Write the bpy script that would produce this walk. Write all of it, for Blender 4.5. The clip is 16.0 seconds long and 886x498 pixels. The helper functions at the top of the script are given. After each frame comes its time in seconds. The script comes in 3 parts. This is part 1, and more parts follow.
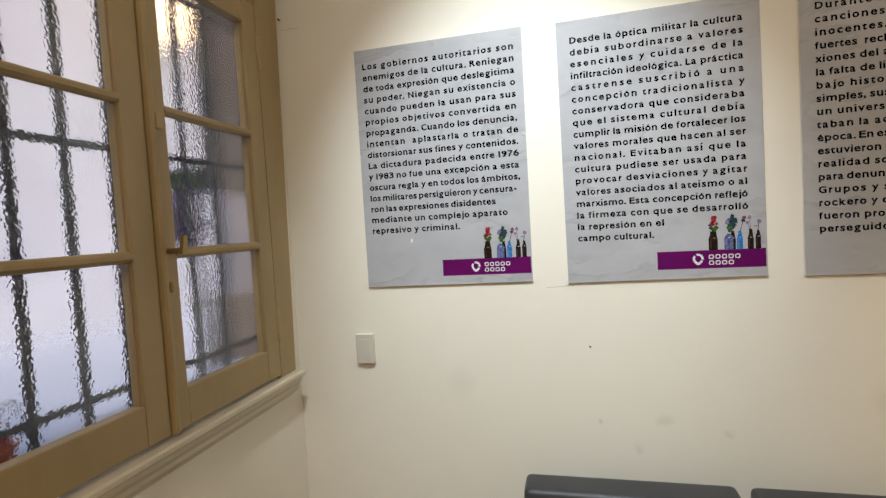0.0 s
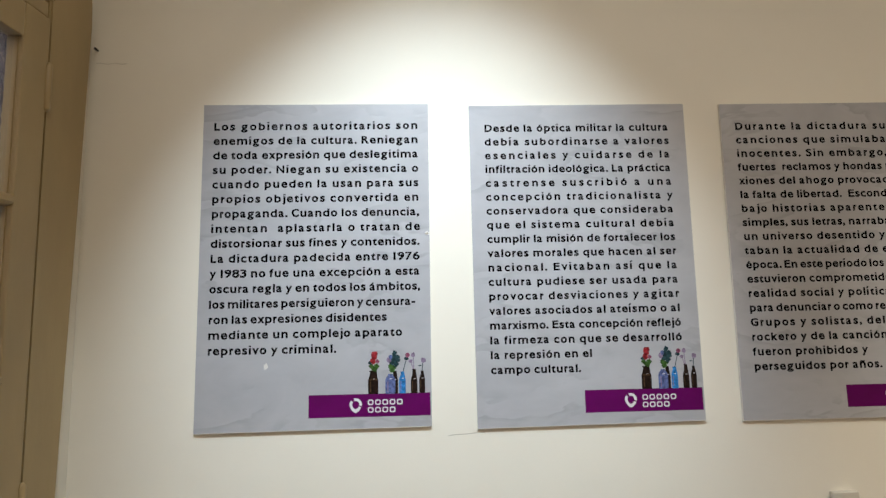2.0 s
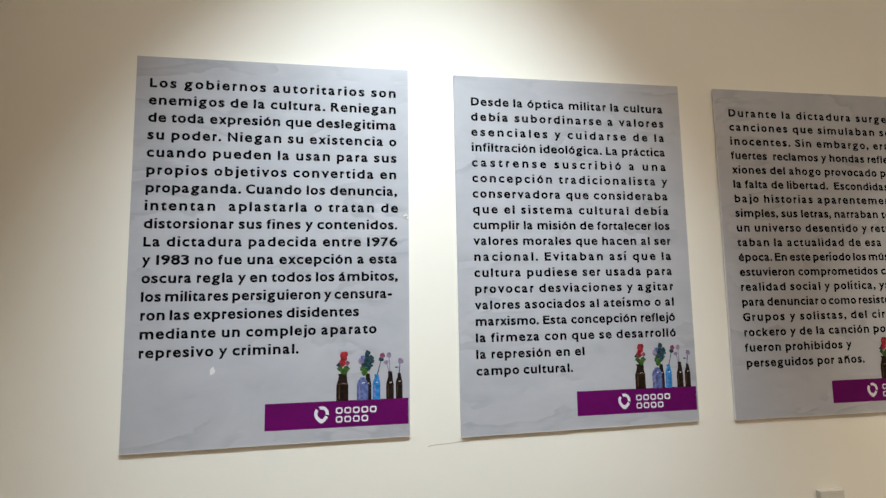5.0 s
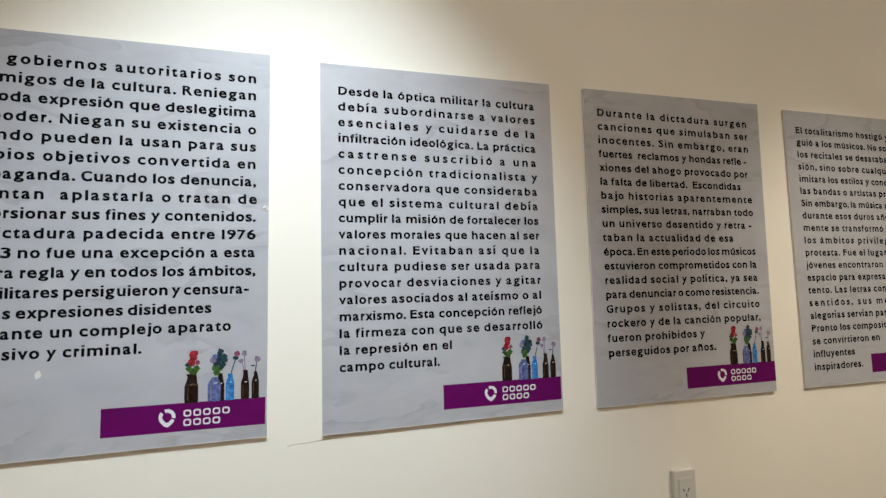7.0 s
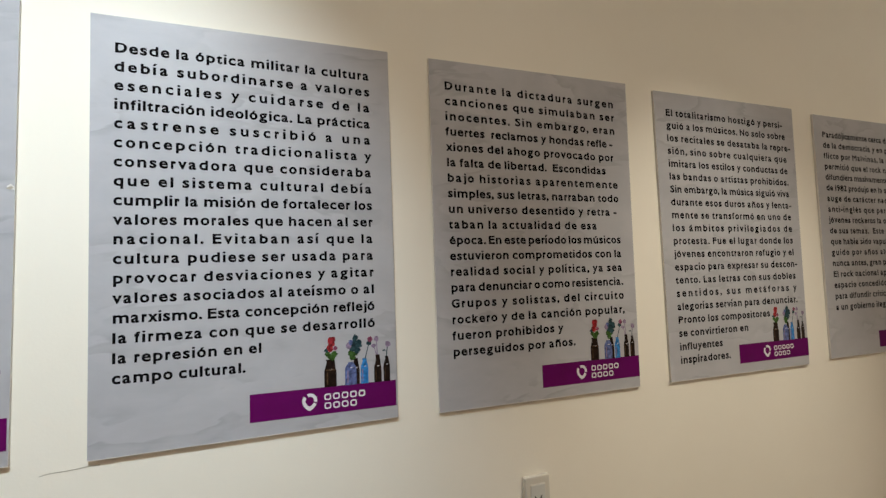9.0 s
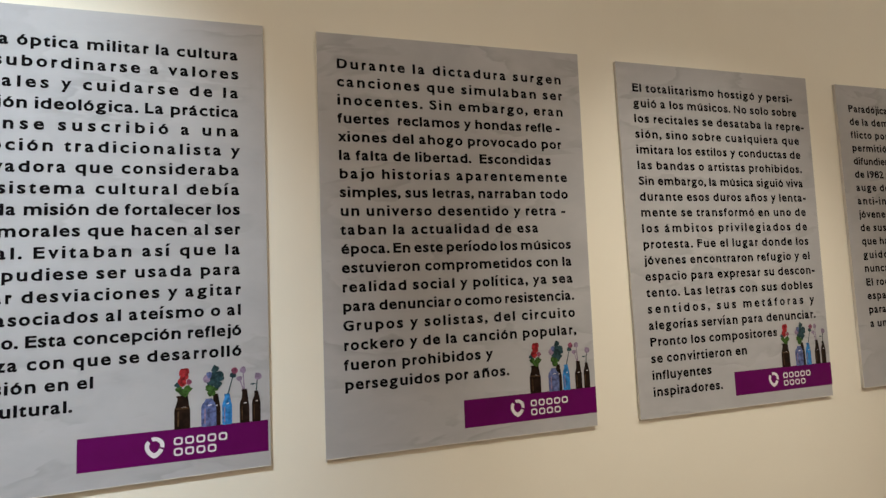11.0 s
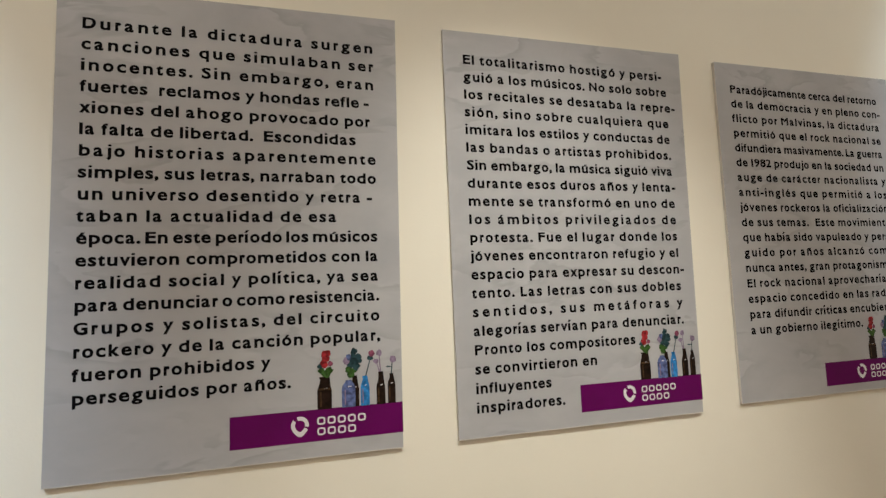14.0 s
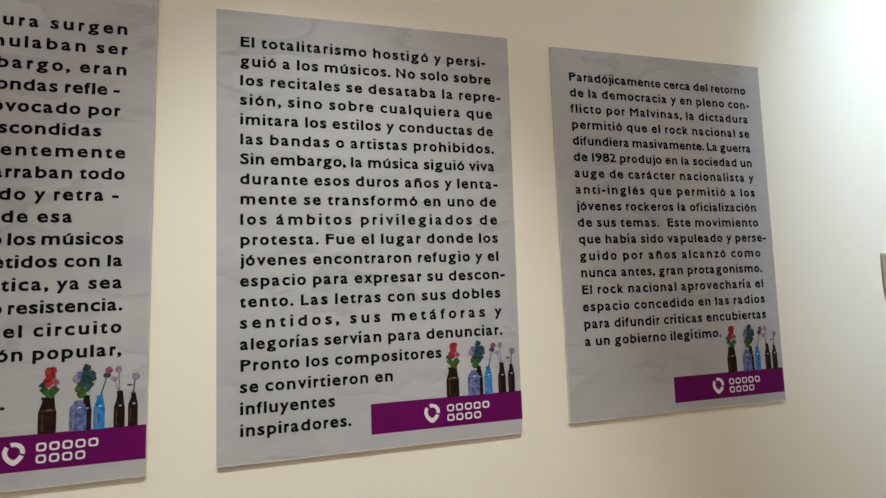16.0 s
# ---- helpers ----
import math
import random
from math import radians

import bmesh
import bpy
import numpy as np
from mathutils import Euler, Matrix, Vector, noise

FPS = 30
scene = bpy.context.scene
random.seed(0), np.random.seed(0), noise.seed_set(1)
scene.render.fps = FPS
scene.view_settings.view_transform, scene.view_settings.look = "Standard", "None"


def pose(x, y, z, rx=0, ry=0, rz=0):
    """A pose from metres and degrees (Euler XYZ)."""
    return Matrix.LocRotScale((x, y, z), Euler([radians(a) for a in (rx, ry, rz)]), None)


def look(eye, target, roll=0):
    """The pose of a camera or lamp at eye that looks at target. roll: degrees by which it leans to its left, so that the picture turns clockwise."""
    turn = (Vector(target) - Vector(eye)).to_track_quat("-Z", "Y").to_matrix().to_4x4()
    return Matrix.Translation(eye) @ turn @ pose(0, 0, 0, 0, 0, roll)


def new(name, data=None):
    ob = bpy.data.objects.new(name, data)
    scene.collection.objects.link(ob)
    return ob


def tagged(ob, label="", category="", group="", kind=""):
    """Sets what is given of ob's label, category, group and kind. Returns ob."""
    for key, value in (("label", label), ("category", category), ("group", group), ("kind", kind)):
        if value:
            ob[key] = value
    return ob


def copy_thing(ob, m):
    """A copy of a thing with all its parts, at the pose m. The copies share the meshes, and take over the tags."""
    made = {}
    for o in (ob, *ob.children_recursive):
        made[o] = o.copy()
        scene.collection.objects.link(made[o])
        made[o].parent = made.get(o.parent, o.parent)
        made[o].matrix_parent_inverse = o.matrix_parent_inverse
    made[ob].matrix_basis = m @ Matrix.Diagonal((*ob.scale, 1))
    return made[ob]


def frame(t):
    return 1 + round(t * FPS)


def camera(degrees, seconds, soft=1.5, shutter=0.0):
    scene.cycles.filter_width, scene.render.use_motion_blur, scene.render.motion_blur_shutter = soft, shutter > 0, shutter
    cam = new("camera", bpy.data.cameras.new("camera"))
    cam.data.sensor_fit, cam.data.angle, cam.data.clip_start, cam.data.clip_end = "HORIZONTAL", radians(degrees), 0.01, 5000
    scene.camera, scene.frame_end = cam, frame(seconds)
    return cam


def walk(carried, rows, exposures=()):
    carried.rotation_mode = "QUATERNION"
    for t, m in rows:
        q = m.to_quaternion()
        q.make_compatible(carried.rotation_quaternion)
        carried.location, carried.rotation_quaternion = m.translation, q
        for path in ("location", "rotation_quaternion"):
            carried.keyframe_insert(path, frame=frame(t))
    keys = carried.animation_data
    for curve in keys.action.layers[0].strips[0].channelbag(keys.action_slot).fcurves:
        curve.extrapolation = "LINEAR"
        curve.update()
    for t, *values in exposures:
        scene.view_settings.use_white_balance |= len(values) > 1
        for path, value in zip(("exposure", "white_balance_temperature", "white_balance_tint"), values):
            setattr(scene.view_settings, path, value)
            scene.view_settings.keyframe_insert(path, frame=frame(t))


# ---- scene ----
cam = camera(83.4, 16.0, 1.4)
PATH = [
    (0, (-0.034, 0.013, 1.533), (-0.518, 1.951, 1.439), -3.4),
    (0.5, (-0.068, 0.089, 1.625), (-0.257, 2.079, 1.709), -3.2),
    (1, (-0.083, 0.159, 1.645), (-0.13, 2.152, 1.807), -2.4),
    (1.5, (-0.126, 0.31, 1.656), (-0.12, 2.301, 1.854), -1.6),
    (2, (-0.165, 0.441, 1.654), (-0.102, 2.429, 1.858), -1.1),
    (2.5, (-0.246, 0.545, 1.661), (-0.136, 2.531, 1.871), -0.9),
    (3, (-0.284, 0.619, 1.66), (-0.127, 2.602, 1.865), -0.9),
    (3.5, (-0.278, 0.626, 1.654), (-0.089, 2.606, 1.855), -0.9),
    (5.8, (-0.226, 0.609, 1.643), (0.135, 2.567, 1.822), -0.9),
    (6, (-0.202, 0.609, 1.644), (0.174, 2.566, 1.82), -0.9),
    (6.5, (-0.142, 0.602, 1.644), (0.307, 2.544, 1.815), -1.1),
    (7, (-0.076, 0.596, 1.641), (0.461, 2.516, 1.803), -1.3),
    (7.5, (0.026, 0.57, 1.635), (0.659, 2.461, 1.785), -1.5),
    (8, (0.12, 0.56, 1.634), (0.812, 2.432, 1.767), -1.7),
    (8.5, (0.197, 0.596, 1.633), (0.924, 2.455, 1.757), -1.8),
    (9, (0.276, 0.648, 1.635), (0.986, 2.513, 1.761), -1.9),
    (9.5, (0.352, 0.701, 1.635), (1.032, 2.577, 1.769), -1.9),
    (10, (0.465, 0.717, 1.656), (1.09, 2.613, 1.779), -2.0),
    (10.2, (0.523, 0.715, 1.663), (1.124, 2.619, 1.785), -2.1),
    (12.3, (0.81, 0.853, 1.628), (1.266, 2.791, 1.814), -2.1),
    (12.5, (0.838, 0.842, 1.634), (1.287, 2.783, 1.811), -2.0),
    (13, (0.923, 0.802, 1.635), (1.369, 2.744, 1.807), -2.0),
    (13.5, (1.045, 0.763, 1.628), (1.524, 2.697, 1.794), -2.1),
    (14, (1.154, 0.801, 1.616), (1.676, 2.724, 1.79), -2.1),
    (14.5, (1.288, 0.85, 1.621), (1.826, 2.768, 1.803), -2.1),
    (15, (1.409, 0.86, 1.619), (1.946, 2.777, 1.809), -2.1),
    (15.5, (1.54, 0.817, 1.626), (2.053, 2.742, 1.808), -2.1),
    (16, (1.635, 0.792, 1.613), (2.144, 2.718, 1.793), -2.1),
]
walk(cam, [(t, look(eye, target, roll)) for t, eye, target, roll in PATH],
     exposures=[(0, 0.11, 6850, 10), (1, 0.04, 6490, 9), (3.5, 0.0, 6500, 10), (7, -0.04, 6520, 10), (8, -0.13, 6560, 10), (10, -0.16, 6680, 10), (12.5, 0.2, 6720, 10), (14, 0.23, 6300, 8), (16, 0.18, 5980, 7)])

# ---------------------------------------------------------------- light
world = bpy.data.worlds.new("world")
scene.world = world
world.use_nodes = True
wn = world.node_tree.nodes
sky = wn.new("ShaderNodeTexSky")
sky.sky_type = "NISHITA"
sky.sun_disc = False
sky.sun_elevation = radians(32)
sky.sun_rotation = radians(100)
sky.dust_density = 2.5
sky.air_density = 1.6
wn["Background"].inputs["Strength"].default_value = 0.15
cloud = wn.new("ShaderNodeMix")      # thin lavender-grey cloud over the sky
cloud.data_type, cloud.blend_type = "RGBA", "MULTIPLY"
cloud.inputs[0].default_value = 1.0
cloud.inputs[7].default_value = (1.08, 1.0, 1.12, 1)
world.node_tree.links.new(sky.outputs["Color"], cloud.inputs[6])
world.node_tree.links.new(cloud.outputs[2], wn["Background"].inputs["Color"])


def lamp(name, kind, m, power, colour, **more):
    data = bpy.data.lights.new(name, kind)
    data.energy, data.color = power, colour
    for key, value in more.items():
        if key == "size":
            data.size = value
        elif key == "angle":
            data.angle = value
        elif key == "spot_size":
            data.spot_size = value
        elif key == "spot_blend":
            data.spot_blend = value
        elif key == "radius":
            data.shadow_soft_size = value
    ob = new(name, data)
    ob.matrix_world = m
    return ob


WALL = 1.846      # face of the poster wall, y
WEST = -1.132     # face of the window wall, x
EAST, SOUTH, CEIL = 4.6, -3.0, 3.55

lamp("sun", "SUN", look((20, 3, 14), (0, 0, 0)), 1.0, (1.0, 0.95, 0.89), angle=radians(10))
SPOTS = [(-0.14, 0.35, 306, 27, (0.75, 0.89, 1.0), 1.39, 50), (1.66, 0.35, 155, 18, (0.99, 0.95, 0.83), 1.05, 40), (3.55, 0.35, 200, 28, (0.74, 0.89, 1.0), 2.08, 49)]
SPILL = (0.97, 0.94, 0.87)
for sx, sy, core, spill, tint, aim, beam in SPOTS:      # each led has a tight beam and a wide, warmer spill
    for power, wide, shade in ((core, beam, tint), (spill, 105, SPILL)):
        lamp("spot_lamp", "SPOT", look((sx, sy, CEIL - 0.06), (sx, WALL, aim)), power, shade,
             spot_size=radians(wide), spot_blend=1.0, radius=0.03)
# warm fill added from behind the view for the room's ambient light
for cx, cy in ((0.2, -1.3), (2.7, -1.3)):
    lamp("room_fill", "AREA", look((cx, cy, CEIL - 0.05), (cx, cy, 0)), 19, (1.0, 0.82, 0.65), size=0.35)


# ---------------------------------------------------------------- materials
def material(name, colour, rough=0.6, metal=0.0):
    m = bpy.data.materials.new(name)
    m.use_nodes = True
    b = m.node_tree.nodes["Principled BSDF"]
    b.inputs["Base Color"].default_value = (*colour, 1)
    b.inputs["Roughness"].default_value = rough
    b.inputs["Metallic"].default_value = metal
    return m, m.node_tree, b


def link(nt, a, b):
    nt.links.new(a, b)


def noise_tex(nt, scale, detail=4.0, rough=0.55, stretch=None, distortion=0.0):
    co = nt.nodes.new("ShaderNodeTexCoord")
    n = nt.nodes.new("ShaderNodeTexNoise")
    n.inputs["Scale"].default_value = scale
    n.inputs["Detail"].default_value = detail
    n.inputs["Roughness"].default_value = rough
    n.inputs["Distortion"].default_value = distortion
    src = co.outputs["Object"]
    if stretch:
        mp = nt.nodes.new("ShaderNodeMapping")
        mp.inputs["Scale"].default_value = stretch
        link(nt, src, mp.inputs["Vector"])
        src = mp.outputs["Vector"]
    link(nt, src, n.inputs["Vector"])
    return n.outputs["Fac"]


def ramp(nt, fac, stops):
    r = nt.nodes.new("ShaderNodeValToRGB")
    els = r.color_ramp.elements
    while len(els) < len(stops):
        els.new(0.5)
    for e, (p, c) in zip(els, stops):
        e.position, e.color = p, (*c, 1)
    link(nt, fac, r.inputs["Fac"])
    return r.outputs["Color"]


def mix(nt, kind, fac, a, b):
    m = nt.nodes.new("ShaderNodeMix")
    m.data_type, m.blend_type = "RGBA", kind
    for socket, value in ((m.inputs[0], fac), (m.inputs[6], a), (m.inputs[7], b)):
        if isinstance(value, (int, float)):
            socket.default_value = value
        elif isinstance(value, tuple):
            socket.default_value = (*value, 1)
        else:
            link(nt, value, socket)
    return m.outputs[2]


def bump(nt, bsdf, height, strength, distance):
    b = nt.nodes.new("ShaderNodeBump")
    b.inputs["Strength"].default_value, b.inputs["Distance"].default_value = strength, distance
    link(nt, height, b.inputs["Height"])
    link(nt, b.outputs["Normal"], bsdf.inputs["Normal"])


def painted(name, colour, rough, vary=0.06, scale=3.0, grain=180.0, relief=0.0006, stretch=None):
    """Paint with faint large blotches and a fine relief."""
    m, nt, b = material(name, colour, rough)
    lo = tuple(c * (1 - vary) for c in colour)
    hi = tuple(min(1, c * (1 + vary * 0.6)) for c in colour)
    big = noise_tex(nt, scale, 5.0, 0.6, stretch)
    link(nt, ramp(nt, big, [(0.3, lo), (0.7, hi)]), b.inputs["Base Color"])
    bump(nt, b, noise_tex(nt, grain, 3.0, 0.6, stretch), 0.35, relief)
    return m


def wall_paint():
    """Cream wall paint with roller grain and a few grey smudges of use."""
    m, nt, b = material("cream_wall_paint", (0.84, 0.80, 0.70), 0.60)
    colour = ramp(nt, noise_tex(nt, 1.6, 6.0, 0.6), [(0.3, (0.825, 0.785, 0.685)), (0.7, (0.865, 0.825, 0.725))])
    co = nt.nodes.new("ShaderNodeTexCoord")
    warp = nt.nodes.new("ShaderNodeTexNoise")
    warp.inputs["Scale"].default_value = 14
    link(nt, co.outputs["Object"], warp.inputs["Vector"])
    bent = mix(nt, "ADD", 0.05, co.outputs["Object"], warp.outputs["Color"])
    for place, size, dark in (((0.27, WALL, 0.81), 0.032, 0.18), ((0.47, WALL, 0.765), 0.022, 0.20), ((0.18, WALL, 0.70), 0.026, 0.18),
                              ((0.95, WALL, 0.90), 0.08, 0.16), ((-0.45, WALL, 0.93), 0.07, 0.10), ((0.05, WALL, 0.80), 0.016, 0.3)):
        d = nt.nodes.new("ShaderNodeVectorMath")
        d.operation = "DISTANCE"
        link(nt, bent, d.inputs[0])
        d.inputs[1].default_value = tuple(c + 0.025 for c in place)
        f = nt.nodes.new("ShaderNodeMapRange")
        f.inputs["From Min"].default_value, f.inputs["From Max"].default_value = size, size * 0.2
        f.inputs["To Min"].default_value, f.inputs["To Max"].default_value = 0.0, dark
        link(nt, d.outputs["Value"], f.inputs["Value"])
        colour = mix(nt, "MIX", f.outputs["Result"], colour, (0.36, 0.33, 0.28))
    link(nt, colour, b.inputs["Base Color"])
    bump(nt, b, noise_tex(nt, 160, 3.0, 0.6), 0.3, 0.0008)
    return m


def crumpled_print():
    """Matt print of pale grey crumpled paper: soft mottling and short faint creases."""
    m, nt, b = material("crumpled_grey_print", (0.5, 0.5, 0.52), 0.42)
    b.inputs["Specular IOR Level"].default_value = 0.5
    base = ramp(nt, noise_tex(nt, 6.0, 5.0, 0.6, (1, 1, 1.7), 0.5), [(0.28, (0.395, 0.397, 0.422)), (0.72, (0.460, 0.462, 0.484))])
    crease = ramp(nt, noise_tex(nt, 5.5, 4.0, 0.5, (0.7, 1, 1.9), 0.35),
                  [(0.0, (1, 1, 1)), (0.42, (1, 1, 1)), (0.492, (0.85, 0.85, 0.85)), (0.512, (1.05, 1.05, 1.05)), (0.58, (1, 1, 1))])
    spots = ramp(nt, noise_tex(nt, 4.4, 3.0, 0.6, (1, 1, 1.3)), [(0.46, (0, 0, 0)), (0.58, (1, 1, 1))])
    link(nt, mix(nt, "MULTIPLY", spots, base, crease), b.inputs["Base Color"])
    bump(nt, b, noise_tex(nt, 14.0, 4.0, 0.5, (1, 1, 1.5), 0.4), 0.10, 0.002)
    return m


def hammered_glass():
    m, nt, b = material("obscure_glass", (0.93, 0.96, 0.97), 0.06)
    b.inputs["Transmission Weight"].default_value = 1.0
    b.inputs["IOR"].default_value = 1.45
    co = nt.nodes.new("ShaderNodeTexCoord")
    v = nt.nodes.new("ShaderNodeTexVoronoi")
    v.feature = "SMOOTH_F1"
    v.inputs["Scale"].default_value = 122
    v.inputs["Smoothness"].default_value = 0.15
    link(nt, co.outputs["Object"], v.inputs["Vector"])
    bump(nt, b, v.outputs["Distance"], 0.065, 0.004)
    return m


def flat_print(name, colour, rough=0.42, vary=0.12, scale=60):
    m, nt, b = material(name, colour, rough)
    b.inputs["Specular IOR Level"].default_value = 0.15
    lo, hi = tuple(c * (1 - vary) for c in colour), tuple(min(1, c * (1 + vary)) for c in colour)
    link(nt, ramp(nt, noise_tex(nt, scale, 3.0), [(0.35, lo), (0.65, hi)]), b.inputs["Base Color"])
    return m


def glowing(name, colour, strength):
    m, nt, b = material(name, colour, 0.5)
    b.inputs["Emission Color"].default_value = (*colour, 1)
    b.inputs["Emission Strength"].default_value = strength
    return m


CREAM = wall_paint()
WHITE = painted("white_ceiling_paint", (0.8, 0.78, 0.72), 0.7)
SILL = painted("cream_sill_paint", (0.66, 0.60, 0.47), 0.5, 0.10, 6.0, 90.0, 0.001, (1, 0.3, 1))
OCHRE = painted("ochre_window_paint", (0.37, 0.27, 0.13), 0.42, 0.10, 7.0, 70.0, 0.0012, (1, 1, 0.25))
FLOOR = painted("brown_floor", (0.22, 0.15, 0.10), 0.35, 0.2, 2.0, 40.0, 0.001)
PAPER = crumpled_print()
CORE = painted("white_board_core", (0.72, 0.70, 0.66), 0.6)
INK = flat_print("black_ink", (0.004, 0.0036, 0.005), 0.7, 0.2)
INK.node_tree.nodes["Principled BSDF"].inputs["Specular IOR Level"].default_value = 0.05
PURPLE = flat_print("purple_ink", (0.115, 0.001, 0.092), 0.55, 0.08, 12)
LOGO = flat_print("white_ink", (0.72, 0.70, 0.74), 0.45, 0.04)
BROWN = flat_print("brown_bottle_ink", (0.014, 0.007, 0.005), 0.42, 0.5, 90)
PALEBLUE = flat_print("pale_blue_bottle_ink", (0.10, 0.13, 0.29), 0.42, 0.5, 110)
BLUE = flat_print("blue_bottle_ink", (0.03, 0.19, 0.48), 0.42, 0.45, 110)
GREEN = flat_print("green_leaf_ink", (0.04, 0.095, 0.022), 0.45, 0.5, 150)
DARKGREEN = flat_print("dark_leaf_ink", (0.022, 0.05, 0.06), 0.45, 0.5, 150)
RED = flat_print("red_flower_ink", (0.27, 0.022, 0.028), 0.45, 0.55, 150)
ROSE = flat_print("rose_flower_ink", (0.22, 0.06, 0.11), 0.45, 0.4, 150)
MAUVE = flat_print("mauve_flower_ink", (0.24, 0.18, 0.27), 0.45, 0.3, 150)
PLASTIC = painted("ivory_plastic", (0.63, 0.60, 0.53), 0.35, 0.03, 20.0, 200.0, 0.0002)
GREYPLASTIC = painted("grey_plastic", (0.60, 0.60, 0.56), 0.35, 0.03, 20.0, 200.0, 0.0002)
DARK = painted("dark_hole", (0.02, 0.018, 0.016), 0.6)
LEATHER = painted("charcoal_leatherette", (0.028, 0.029, 0.034), 0.45, 0.25, 9.0, 260.0, 0.0012)
IRON = painted("dark_iron_paint", (0.035, 0.037, 0.045), 0.5, 0.2, 12.0, 90.0, 0.001)
BRASS, _nt, _b = material("worn_brass", (0.36, 0.25, 0.10), 0.38, 0.8)
GLASS = hammered_glass()
SMUDGE = painted("grey_pencil_mark", (0.42, 0.38, 0.31), 0.7)
FACADE = painted("lilac_facade_plaster", (0.50, 0.54, 0.64), 0.8, 0.12, 0.8, 30.0, 0.004)
# dark tone that paints shade on the reveal; also roof, trunk and house windows
SHADE = painted("dark_mauve_grey", (0.13, 0.105, 0.11), 0.8, 0.15, 2.0, 50.0, 0.003)
PAVING = painted("pale_paving", (0.64, 0.69, 0.80), 0.7, 0.12, 0.7, 20.0, 0.004)
TERRACOTTA = painted("terracotta", (0.45, 0.10, 0.05), 0.7)
LEAF = painted("leaf_green", (0.05, 0.11, 0.03), 0.5, 0.3, 20.0)
PETAL = painted("magenta_petal", (0.11, 0.03, 0.13), 0.5, 0.3, 20.0)
REDPETAL = painted("red_petal", (0.60, 0.02, 0.03), 0.5, 0.2, 20.0)
# emission for the added globe that makes the warm glow in the top pane
GLOWGLASS = glowing("warm_glow_glass", (1.0, 0.74, 0.50), 1.7)
LEDGLASS = glowing("lit_led_glass", (0.95, 0.98, 1.0), 6.0)
WARMGLASS = glowing("lit_warm_diffuser", (1.0, 0.92, 0.80), 4.0)


# ---------------------------------------------------------------- mesh helpers
def mesh_of(bm, name, mat, smooth=False):
    bmesh.ops.recalc_face_normals(bm, faces=bm.faces)
    me = bpy.data.meshes.new(name)
    bm.to_mesh(me)
    bm.free()
    me.materials.append(mat)
    if smooth:
        for p in me.polygons:
            p.use_smooth = True
    return me


def part(name, bm, mat, parent=None, label="", smooth=False):
    """Links a bmesh, or a ready mesh, as one mesh object, under a thing or a part."""
    me = mesh_of(bm, name, mat, smooth) if isinstance(bm, bmesh.types.BMesh) else bm
    ob = new(name, me)
    if parent is not None:
        ob.parent = parent
    return tagged(ob, label)


def box_bm(x0, x1, y0, y1, z0, z1, bevel=0.0, seg=2):
    bm = bmesh.new()
    bmesh.ops.create_cube(bm, size=1)
    for v in bm.verts:
        v.co = Vector(((x0 + x1) / 2 + v.co.x * (x1 - x0), (y0 + y1) / 2 + v.co.y * (y1 - y0), (z0 + z1) / 2 + v.co.z * (z1 - z0)))
    if bevel:
        bmesh.ops.bevel(bm, geom=list(bm.edges), offset=bevel, segments=seg, profile=0.6, affect="EDGES")
    return bm


def prism(bm, outline, a, b, place):
    """Adds the prism over a flat outline from a to b; place(u, v, w) turns them into a point."""
    lo = [bm.verts.new(place(u, v, a)) for u, v in outline]
    hi = [bm.verts.new(place(u, v, b)) for u, v in outline]
    n = len(outline)
    bm.faces.new(lo)
    bm.faces.new(hi)
    for i in range(n):
        bm.faces.new((lo[i], lo[(i + 1) % n], hi[(i + 1) % n], hi[i]))
    return bm


def on_west(u, v, w):
    return (w, u, v)


def along_y(u, v, w):
    return (u, w, v)


def lathe(profile, seg=20, centre=(0, 0, 0)):
    bm = bmesh.new()
    rings = []
    for r, z in profile:
        rings.append([bm.verts.new((centre[0] + r * math.cos(2 * math.pi * k / seg), centre[1] + r * math.sin(2 * math.pi * k / seg), centre[2] + z)) for k in range(seg)])
    for a, b in zip(rings, rings[1:]):
        for k in range(seg):
            bm.faces.new((a[k], a[(k + 1) % seg], b[(k + 1) % seg], b[k]))
    bm.faces.new(rings[0])
    bm.faces.new(rings[-1])
    return bm


# ---------------------------------------------------------------- the room
part("floor", box_bm(WEST - 0.119, EAST + 0.2, SOUTH - 0.2, WALL + 0.2, -0.1, 0.0), FLOOR)
part("ceiling", box_bm(WEST - 0.119, EAST + 0.2, SOUTH - 0.2, WALL + 0.2, CEIL, CEIL + 0.15), WHITE)
part("wall_north", box_bm(WEST - 0.119, EAST + 0.2, WALL, WALL + 0.2, 0.002, CEIL - 0.002), CREAM)
part("wall_south", box_bm(WEST - 0.119, EAST + 0.2, SOUTH - 0.2, SOUTH, 0.002, CEIL - 0.002), CREAM)
part("wall_east", box_bm(EAST, EAST + 0.2, SOUTH + 0.001, WALL - 0.001, 0.002, CEIL - 0.002), CREAM)

